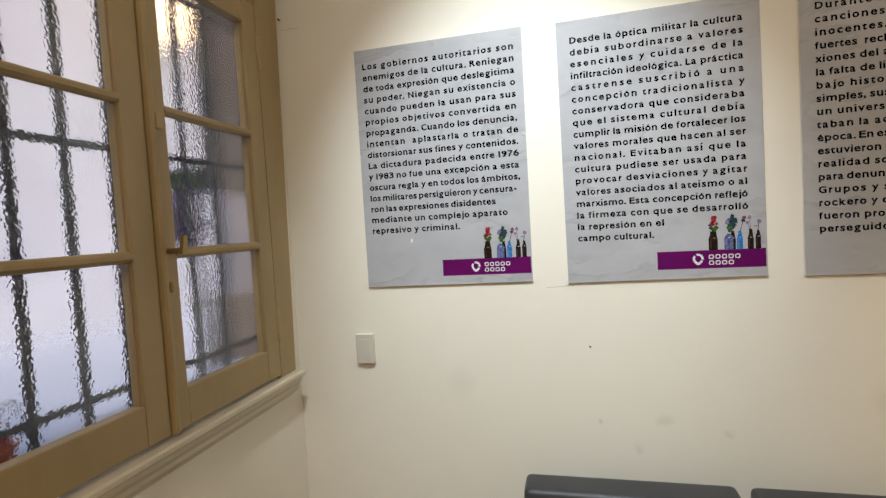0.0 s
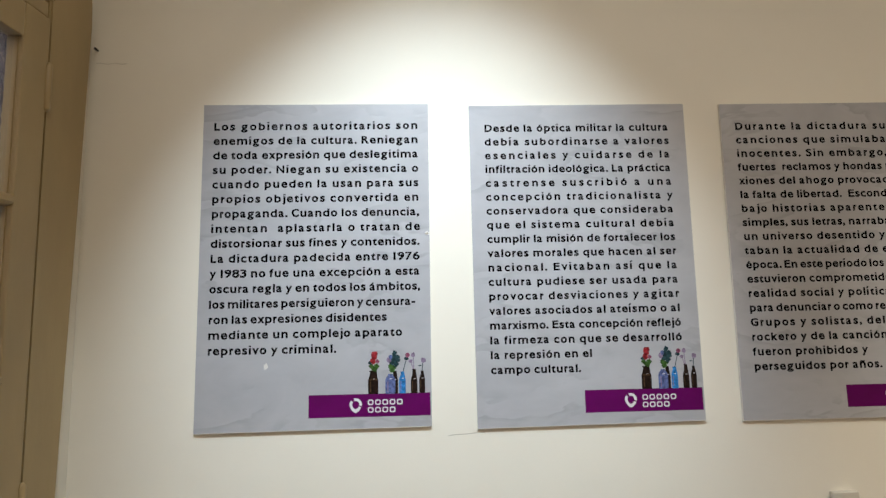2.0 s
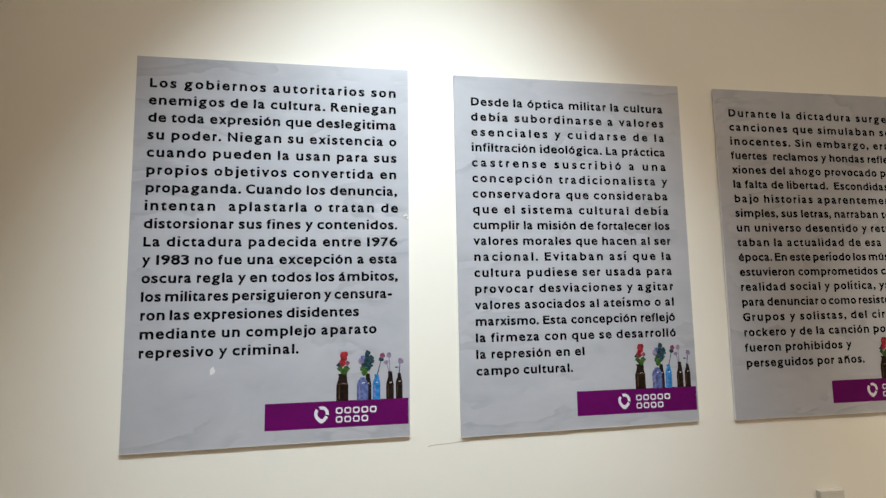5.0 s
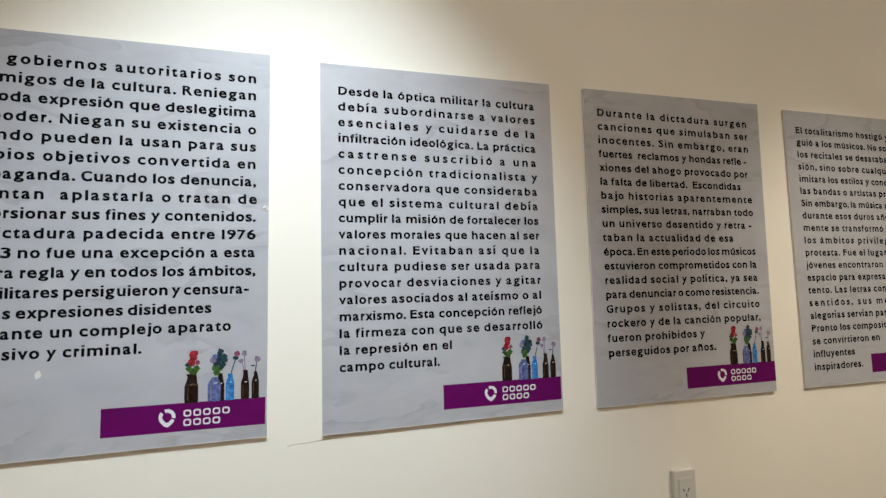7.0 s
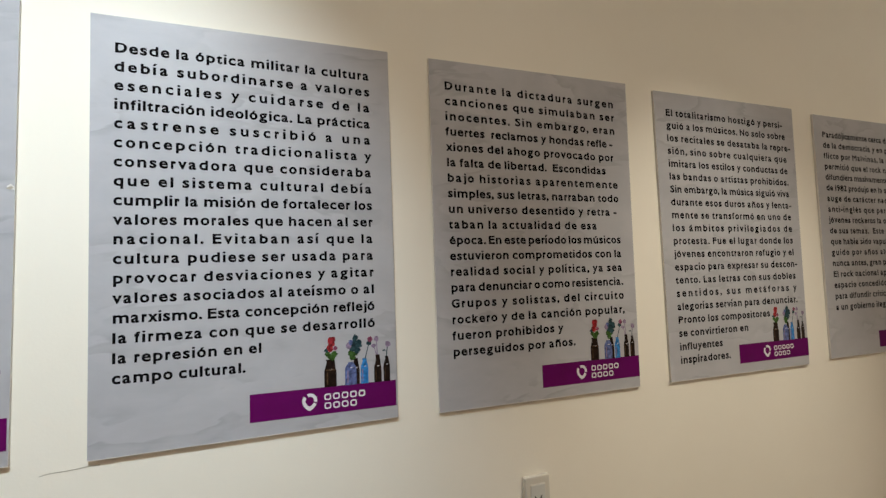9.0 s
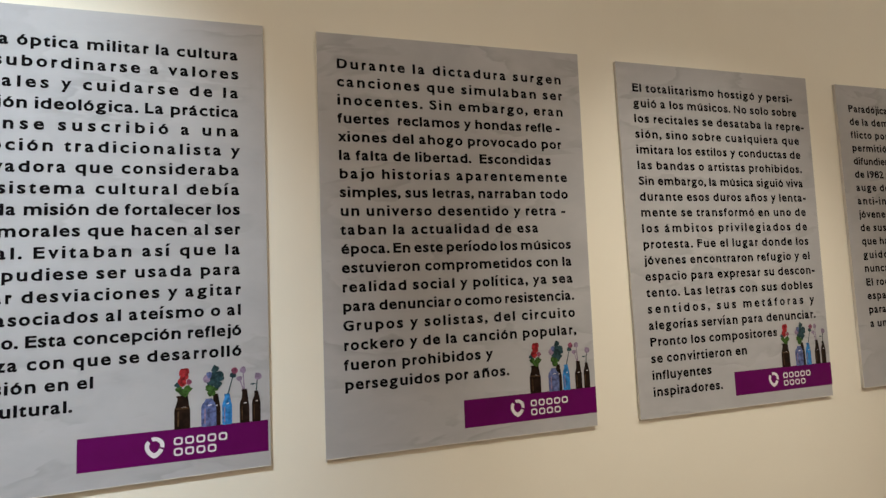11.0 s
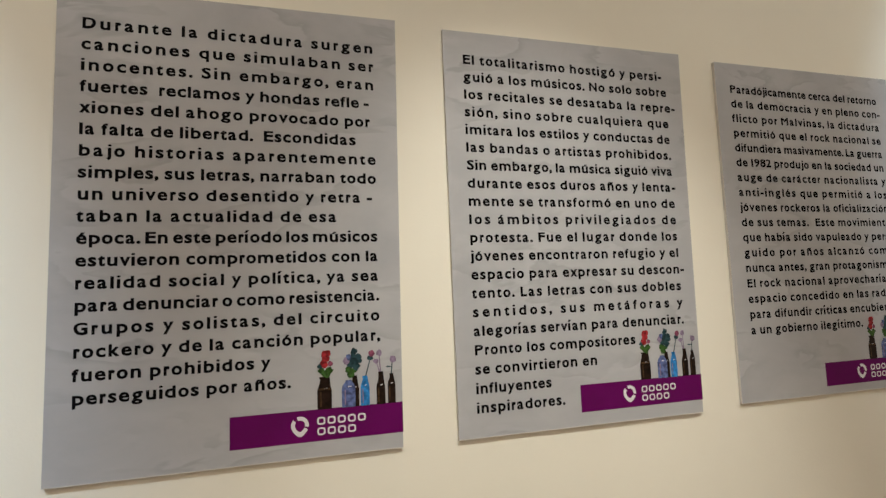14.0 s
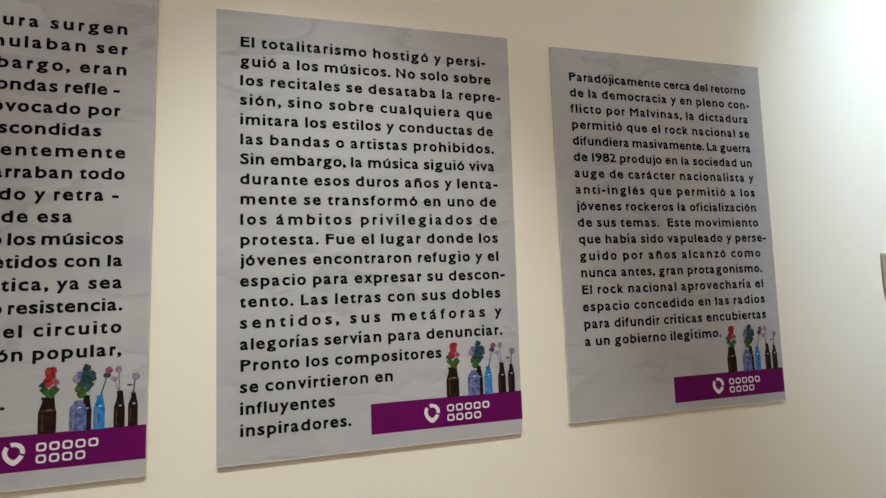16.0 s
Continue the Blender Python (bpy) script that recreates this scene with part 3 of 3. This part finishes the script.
def artwork(px, pz, poster):
    """Printed row of five bottles with flowers; px, pz: the band's upper right corner."""
    def bottle(dx, w, neck, shoulder, top, mat, level, label):
        b = printed(bottle_outline(px + dx, pz - 0.001, w, neck, pz + shoulder, pz + top), level, mat, "printed_bottle", poster, label)
        shine = [(px + dx - w * 0.30, pz + 0.004), (px + dx - w * 0.20, pz + 0.004), (px + dx - w * 0.20, pz + shoulder - 0.002), (px + dx - w * 0.30, pz + shoulder - 0.004)]
        printed(shine, level + 0.4, MAUVE if mat is not BROWN else TANINK, "highlight", b)
        glint = px + dx + w * 0.12
        printed([(glint - w * 0.16, pz + shoulder + 0.002), (glint + w * 0.10, pz + shoulder + 0.003), (glint + w * 0.10, pz + shoulder + 0.0045), (glint - w * 0.16, pz + shoulder + 0.004)], level + 0.5, LOGO, "glint", b)
        return b

    b = bottle(-0.156, 0.028, 0.016, 0.036, 0.062, BROWN, 2, "dark brown printed bottle")
    printed([(px - 0.168, pz + 0.036), (px - 0.144, pz + 0.036), (px - 0.145, pz + 0.040), (px - 0.167, pz + 0.040)], 2.5, TANINK, "highlight", b)
    for i, (dx, dz, r, mat) in enumerate(((0.000, 0.068, 0.008, GREEN), (-0.009, 0.075, 0.006, GREEN), (0.007, 0.074, 0.007, GREEN), (-0.011, 0.083, 0.005, DARKGREEN),
                                          (-0.003, 0.088, 0.008, RED), (0.001, 0.097, 0.007, RED), (0.009, 0.087, 0.005, ROSE), (-0.002, 0.106, 0.008, RED), (0.004, 0.108, 0.007, RED))):
        printed(blob(px - 0.153 + dx, pz + dz, r, 10, 0.25, i), 3 + i * 0.2, mat, "printed_flower", b)
    b = bottle(-0.097, 0.018, 0.008, 0.034, 0.060, BROWN, 2, "dark brown printed bottle")
    b = bottle(-0.109, 0.027, 0.009, 0.036, 0.052, PALEBLUE, 3, "pale blue printed bottle")
    for i, (dx, dz, r, mat) in enumerate(((-0.004, 0.062, 0.007, GREEN), (-0.008, 0.072, 0.007, GREEN), (0.002, 0.070, 0.006, GREEN), (0.007, 0.078, 0.008, DARKGREEN), (-0.003, 0.084, 0.008, DARKGREEN),
                                          (-0.012, 0.090, 0.007, MAUVE), (0.010, 0.090, 0.009, DARKGREEN), (0.001, 0.096, 0.008, DARKGREEN), (-0.007, 0.098, 0.006, PALEBLUE), (0.004, 0.108, 0.007, DARKGREEN), (0.013, 0.098, 0.006, DARKGREEN))):
        printed(blob(px - 0.101 + dx, pz + dz, r, 10, 0.3, 20 + i), 4 + i * 0.2, mat, "printed_flower", b)
    b = bottle(-0.076, 0.018, 0.008, 0.036, 0.058, BLUE, 2, "bright blue printed bottle")
    printed(stem(px - 0.074, pz + 0.058, px - 0.065, pz + 0.090), 2.5, DARKGREEN, "printed_stem", b)
    printed(blob(px - 0.064, pz + 0.093, 0.006, 10, 0.25, 41), 3, DARKGREEN, "printed_flower", b)
    printed(blob(px - 0.062, pz + 0.102, 0.0068, 10, 0.2, 42), 3.3, ROSE, "printed_flower", b)
    b = bottle(-0.044, 0.018, 0.008, 0.034, 0.064, BROWN, 2, "dark brown printed bottle")
    printed(stem(px - 0.044, pz + 0.064, px - 0.046, pz + 0.098), 2.5, MAUVE, "printed_stem", b)
    printed(stem(px - 0.046, pz + 0.064, px - 0.052, pz + 0.084), 2.5, MAUVE, "printed_stem", b)
    printed(blob(px - 0.046, pz + 0.102, 0.0065, 10, 0.2, 43), 3, MAUVE, "printed_flower", b)
    printed(blob(px - 0.053, pz + 0.086, 0.0055, 10, 0.2, 44), 3, MAUVE, "printed_flower", b)
    b = bottle(-0.022, 0.016, 0.006, 0.036, 0.059, BROWN, 2, "dark brown printed bottle")
    printed(stem(px - 0.022, pz + 0.058, px - 0.019, pz + 0.086), 2.5, DARKGREEN, "printed_stem", b)
    printed([(px - 0.034, pz + 0.073), (px - 0.028, pz + 0.075), (px - 0.021, pz + 0.073), (px - 0.028, pz + 0.071)], 3, DARKGREEN, "printed_leaf", b)
    printed(blob(px - 0.018, pz + 0.088, 0.0075, 11, 0.2, 45), 3, MAUVE, "printed_flower", b)


TANINK = flat_print("tan_highlight_ink", (0.07, 0.04, 0.02), 0.42, 0.5, 120)


def ring_print(cx, cz, w, h, t, poster):
    """A plain outlined rounded block."""
    n = 20
    bm = bmesh.new()
    def point(k, f):
        a = 2 * math.pi * k / n
        c, s = math.cos(a), math.sin(a)
        p = 0.6
        return (cx + f[0] * math.copysign(abs(c) ** p, c), FACE - LAYER * 3, cz + f[1] * math.copysign(abs(s) ** p, s))
    outer = [bm.verts.new(point(k, (w / 2, h / 2))) for k in range(n)]
    inner = [bm.verts.new(point(k, (w / 2 - t, h / 2 - t))) for k in range(n)]
    for k in range(n):
        bm.faces.new((outer[k], outer[(k + 1) % n], inner[(k + 1) % n], inner[k]))
    part("logo_block", bm, LOGO, poster)


def band(px, pz, poster):
    printed([(px - 0.331, pz), (px, pz), (px, pz - 0.061), (px - 0.331, pz - 0.061)], 1, PURPLE, "band", poster, "purple printed band")
    # drop-shaped mark
    bm = bmesh.new()
    def drop(k, r):
        a = math.pi * 2 * k / 26
        c, s = math.cos(a), math.sin(a)
        z = s if s > 0 else s * (1.0 + 0.35 * (1 - abs(c)))
        return (px - 0.2035 + r * c, FACE - LAYER * 3, pz - 0.0275 + r * z)
    outer = [bm.verts.new(drop(k, 0.0168)) for k in range(27)]
    inner = [bm.verts.new(drop(k, 0.0095)) for k in range(27)]
    for k in range(26):
        if k not in (8, 9, 24):
            bm.faces.new((outer[k], outer[k + 1], inner[k + 1], inner[k]))
    part("logo_mark", bm, LOGO, poster)
    for k in range(5):
        ring_print(px - 0.163 + 0.0198 * k, pz - 0.0225, 0.0158, 0.0150, 0.0032, poster)
    for k in range(4):
        ring_print(px - 0.163 + 0.0198 * k, pz - 0.0425, 0.0158, 0.0150, 0.0032, poster)


def poster(corners, base_z, pitch, x, narrow, rows, right, band_z):
    """A thin board leaning flat on the wall, with its printed text, band and picture."""
    (lt, tz), (rt, tz2), (rb, bz2), (lb, bz) = corners
    thing = new("poster")
    thing.location = (0, 0, 0)
    bm = bmesh.new()
    prism(bm, [(lb, bz), (rb, bz2), (rt, tz2), (lt, tz)], FACE, WALL - 0.0005, lambda u, v, w: (u, w, v))
    sheet = part("sheet", bm, CORE, thing)
    bm = bmesh.new()
    nx, nz = 14, 20
    grid = [[None] * (nx + 1) for _ in range(nz + 1)]
    for j in range(nz + 1):
        for i in range(nx + 1):
            u, v = i / nx, j / nz
            xx = (lb + (rb - lb) * u) * (1 - v) + (lt + (rt - lt) * u) * v
            zz = (bz + (bz2 - bz) * u) * (1 - v) + (tz + (tz2 - tz) * u) * v
            grid[j][i] = bm.verts.new((xx, FACE - LAYER * 0.5, zz + 0.0018 * (1 - v)))
    for j in range(nz):
        for i in range(nx):
            bm.faces.new((grid[j][i], grid[j][i + 1], grid[j + 1][i + 1], grid[j + 1][i]))
    part("print", bm, PAPER, sheet, "pale grey crumpled paper print")
    for k, (body, width) in enumerate(rows):
        text_line(body, x, base_z - pitch * k, width, pitch / 1.3, narrow, thing)
    band(right, band_z, thing)
    artwork(right, band_z, thing)
    return thing


F1, F2, F3, F4, F5 = 0.580, 0.540, 0.545, 0.541, 0.526
TEXT_1 = [("Los gobiernos autoritarios son", F1), ("enemigos de la cultura. Reniegan", F1), ("de toda expresión que deslegitima", F1), ("su poder. Niegan su existencia o", F1),
          ("cuando pueden la usan para sus", F1), ("propios objetivos convertida en", F1), ("propaganda. Cuando los denuncia,", F1), ("intentan  aplastarla o tratan de", F1),
          ("distorsionar sus fines y contenidos.", F1), ("La dictadura padecida entre 1976", F1), ("y 1983 no fue una excepción a esta", F1), ("oscura regla y en todos los ámbitos,", F1),
          ("los militares persiguieron y censura-", 0.566), ("ron las expresiones disidentes", 0.487), ("mediante un complejo aparato", 0.529), ("represivo y criminal.", 0.347)]
TEXT_2 = [("Desde la óptica militar la cultura", F2), ("debía subordinarse a valores", F2), ("esenciales y cuidarse de la", F2), ("infiltración ideológica. La práctica", F2),
          ("castrense suscribió a una", F2), ("concepción tradicionalista y", F2), ("conservadora que consideraba", F2), ("que el sistema cultural debía", F2), ("cumplir la misión de fortalecer los", F2),
          ("valores morales que hacen al ser", F2), ("nacional. Evitaban así que la", F2), ("cultura pudiese ser usada para", F2), ("provocar desviaciones y agitar", F2), ("valores asociados al ateísmo o al", F2),
          ("marxismo. Esta concepción reflejó", F2), ("la firmeza con que se desarrolló", F2), ("la represión en el", 0.283), ("campo cultural.", 0.249)]
TEXT_3 = [("Durante la dictadura surgen", F3), ("canciones que simulaban ser", F3), ("inocentes. Sin embargo, eran", F3), ("fuertes  reclamos y hondas refle -", 0.533), ("xiones del ahogo provocado por", 0.535),
          ("la falta de libertad.  Escondidas", 0.504), ("bajo historias aparentemente", F3), ("simples, sus letras, narraban todo", F3), ("un universo desentido y retra -", 0.535), ("taban la actualidad de esa", 0.462),
          ("época. En este período los músicos", F3), ("estuvieron comprometidos con la", F3), ("realidad social y política, ya sea", F3), ("para denunciar o como resistencia.", F3), ("Grupos y solistas, del circuito", F3),
          ("rockero y de la canción popular,", F3), ("fueron prohibidos y", 0.330), ("perseguidos por años.", 0.368)]
TEXT_4 = [("El totalitarismo hostigó y persi-", 0.530), ("guió a los músicos. No solo sobre", F4), ("los recitales se desataba la repre-", 0.563), ("sión, sino sobre cualquiera que", F4), ("imitara los estilos y conductas de", F4),
          ("las bandas o artistas prohibidos.", F4), ("Sin embargo, la música siguió viva", F4), ("durante esos duros años y lenta-", 0.546), ("mente se transformó en uno de", F4), ("los ámbitos privilegiados de", F4),
          ("protesta. Fue el lugar donde los", F4), ("jóvenes encontraron refugio y el", F4), ("espacio para expresar su descon-", 0.553), ("tento. Las letras con sus dobles", F4), ("sentidos, sus metáforas y", F4),
          ("alegorías servían para denunciar.", F4), ("Pronto los compositores", 0.401), ("se convirtieron en", 0.296), ("influyentes", 0.177), ("inspiradores.", 0.208)]
TEXT_5 = [("Paradójicamente cerca del retorno", F5), ("de la democracia y en pleno con-", 0.534), ("flicto por Malvinas, la dictadura", F5), ("permitió que el rock nacional se", F5), ("difundiera masivamente. La guerra", F5),
          ("de 1982 produjo en la sociedad un", F5), ("auge de carácter nacionalista y", F5), ("anti-inglés que permitió a los", F5), ("jóvenes rockeros la oficialización", F5), ("de sus temas.  Este movimiento", F5),
          ("que había sido vapuleado y perse-", 0.548), ("guido por años alcanzó como", F5), ("nunca antes, gran protagonismo.", F5), ("El rock nacional aprovecharía el", F5), ("espacio concedido en las radios", F5),
          ("para difundir críticas encubiertas", F5), ("a un gobierno ilegítimo.", 0.380)]
POSTERS = [
    (((-0.798, 2.223), (-0.157, 2.222), (-0.160, 1.312), (-0.800, 1.308)), 2.147, 0.0421, -0.768, 0.99, TEXT_1, -0.163, 1.403),
    (((-0.038, 2.215), (0.596, 2.217), (0.599, 1.308), (-0.035, 1.302)), 2.136, 0.0405, 0.006, 0.985, TEXT_2, 0.595, 1.3985),
    (((0.706, 2.215), (1.344, 2.218), (1.336, 1.303), (0.706, 1.304)), 2.136, 0.0409, 0.748, 0.995, TEXT_3, 1.337, 1.3955),
    (((1.452, 2.209), (2.087, 2.209), (2.076, 1.302), (1.456, 1.303)), 2.132, 0.0409, 1.498, 0.965, TEXT_4, 2.078, 1.3945),
    (((2.198, 2.199), (2.820, 2.199), (2.807, 1.309), (2.195, 1.311)), 2.117, 0.0398, 2.243, 0.965, TEXT_5, 2.806, 1.3925),
]
WORDS = ["about authoritarian governments and culture", "about the military view of culture", "about songs of the dictatorship years", "about persecuted musicians", "about national rock music"]
for data, words in zip(POSTERS, WORDS):
    tagged(poster(*data), "pale grey board with Spanish text " + words, "poster", "posters on the wall")


first_board = bpy.data.objects["poster"]
printed(blob(-0.611, 1.482, 0.008, 9, 0.35, 71), 2, CORE, "torn_spot", first_board, "white spot of torn print")
printed([(-0.172, 1.845), (-0.165, 1.850), (-0.159, 1.845), (-0.1585, 1.838), (-0.166, 1.840)], 2, CORE, "torn_spot", first_board)
printed([(-0.173, 1.841), (-0.164, 1.846), (-0.160, 1.843), (-0.165, 1.838)], 3, SMUDGE, "torn_edge", first_board)


# ---------------------------------------------------------------- wall plates
def wall_plate(name, x, z, socket):
    thing = new(name)
    thing.location = (x, WALL, z)
    body = part("cover_plate", box_bm(-0.0375, 0.0375, -0.015, -0.0004, -0.0595, 0.0595, 0.004, 3), PLASTIC, thing)
    part("rim", box_bm(-0.023, 0.023, -0.0165, -0.0145, -0.040, 0.040, 0.001, 2), PLASTIC, body)
    if socket:
        part("socket_insert", box_bm(-0.021, 0.021, -0.0178, -0.0160, -0.038, 0.038, 0.001, 2), GREYPLASTIC, body)
        for dx, dz, ang in ((-0.008, 0.006, -30), (0.008, 0.006, 30), (0, -0.008, 0)):
            slot = box_bm(-0.0014, 0.0014, -0.0183, -0.0175, -0.005, 0.005)
            bmesh.ops.rotate(slot, verts=slot.verts, cent=(0, 0, 0), matrix=Matrix.Rotation(radians(ang), 3, "Y"))
            bmesh.ops.translate(slot, verts=slot.verts, vec=(dx, 0, dz))
            part("slot", slot, DARK, body)
    else:
        part("blank_insert", box_bm(-0.021, 0.021, -0.0174, -0.0160, -0.038, 0.038, 0.001, 2), PLASTIC, body)
    return thing


tagged(wall_plate("blank_wall_plate", -0.831, 1.062, False), "ivory plastic blank wall plate on a cream wall", "wall plate")
tagged(wall_plate("blank_wall_plate", 3.240, 1.625, False), "ivory plastic blank wall plate beside the posters", "wall plate")
tagged(wall_plate("wall_socket", 0.972, 1.050, True), "ivory plastic wall socket with three slanted slots", "socket")

# nail hole, pencil line
hole = bmesh.new()
bmesh.ops.create_circle(hole, cap_ends=True, radius=0.0035, segments=10, matrix=pose(0.030, WALL - 0.0006, 1.068, 90))
tagged(part("nail_hole", hole, DARK), "small dark nail hole in the wall", "hole", "", "structure")


nail = bmesh.new()
bmesh.ops.create_cone(nail, cap_ends=True, segments=8, radius1=0.0025, radius2=0.004, depth=0.014, matrix=pose(WEST + 0.022, WALL - 0.007, 2.392, 90))
tagged(part("nail", nail, IRON), "small dark nail in the corner of the wall", "nail")
crack = bmesh.new()
track = [(WEST + 0.02 + 0.011 * k, 2.352 + 0.003 * math.sin(k * 1.7)) for k in range(9)]
for (xa, za), (xb, zb) in zip(track, track[1:]):
    crack.faces.new([crack.verts.new(p) for p in ((xa, WALL - 0.0006, za), (xb, WALL - 0.0006, zb), (xb, WALL - 0.0006, zb + 0.0013), (xa, WALL - 0.0006, za + 0.0013))])
tagged(part("crack", crack, SMUDGE), "fine crack in the cream wall", "crack", "", "structure")
scratch = bmesh.new()
outline = [(-0.115 + 0.1 * k / 10, 1.283 + 0.007 * (k / 10) ** 0.6 + 0.0006 * math.sin(k)) for k in range(11)]
for (xa, za), (xb, zb) in zip(outline, outline[1:]):
    scratch.faces.new([scratch.verts.new(p) for p in ((xa, WALL - 0.0006, za), (xb, WALL - 0.0006, zb), (xb, WALL - 0.0006, zb + 0.0016), (xa, WALL - 0.0006, za + 0.0013))])
tagged(part("scratch", scratch, SMUDGE), "faint grey scratch on the cream wall", "scratch", "", "structure")


# ---------------------------------------------------------------- chairs
def lounge_chair(x, w):
    thing = new("lounge_chair")
    thing.location = (x, 1.30, 0)
    back = box_bm(-w / 2, w / 2, 0.20, 0.32, 0.34, 0.690, 0.025, 4)
    for v in back.verts:
        v.co.y += (v.co.z - 0.34) * 0.12
    part("backrest", back, LEATHER, thing, smooth=True)
    part("seat", box_bm(-w / 2, w / 2, -0.32, 0.20, 0.28, 0.42, 0.03, 4), LEATHER, thing, smooth=True)
    part("base", box_bm(-w / 2 + 0.03, w / 2 - 0.03, -0.29, 0.30, 0.22, 0.279, 0.004), IRON, thing)
    for sx in (-1, 1):
        for y in (-0.26, 0.26):
            part("leg", box_bm(sx * (w / 2 - 0.06) - 0.018, sx * (w / 2 - 0.06) + 0.018, y - 0.018, y + 0.018, 0.0, 0.2195, 0.003), IRON, thing)
    return thing


first = tagged(lounge_chair(0.115, 0.635), "black leatherette low lounge chair against the wall", "chair", "chairs along the wall")
copy_thing(first, pose(0.785, 1.30, 0))

# ---------------------------------------------------------------- ceiling lamps
def spot_fixture(x, y):
    thing = new("ceiling_spotlight")
    thing.location = (x, y, CEIL)
    part("trim_ring", lathe([(0.055, -0.0005), (0.055, -0.006), (0.047, -0.010), (0.040, -0.006), (0.040, -0.0005)], 24), PLASTIC, thing, smooth=True)
    part("lens", lathe([(0.039, -0.004), (0.038, -0.009), (0.02, -0.012)], 20), LEDGLASS, thing, smooth=True)
    return tagged(thing, "recessed white led spotlight in the ceiling", "spotlight", "ceiling spotlights")


for sx, sy, *_ in SPOTS:
    spot_fixture(sx, sy)
# assumed fixtures, out of view, to go with the two warm fill lights
for cx, cy in ((0.2, -1.3), (2.7, -1.3)):
    panel = new("ceiling_fill_lamp")
    panel.location = (cx, cy, CEIL)
    part("rim", lathe([(0.22, -0.0005), (0.22, -0.03), (0.20, -0.034), (0.20, -0.0005)], 28), PLASTIC, panel, smooth=True)
    part("diffuser", lathe([(0.198, -0.02), (0.195, -0.034), (0.12, -0.042)], 28), WARMGLASS, panel, smooth=True)
    tagged(panel, "unseen round ceiling lamp added for warm fill", "lamp", "ceiling lamps")
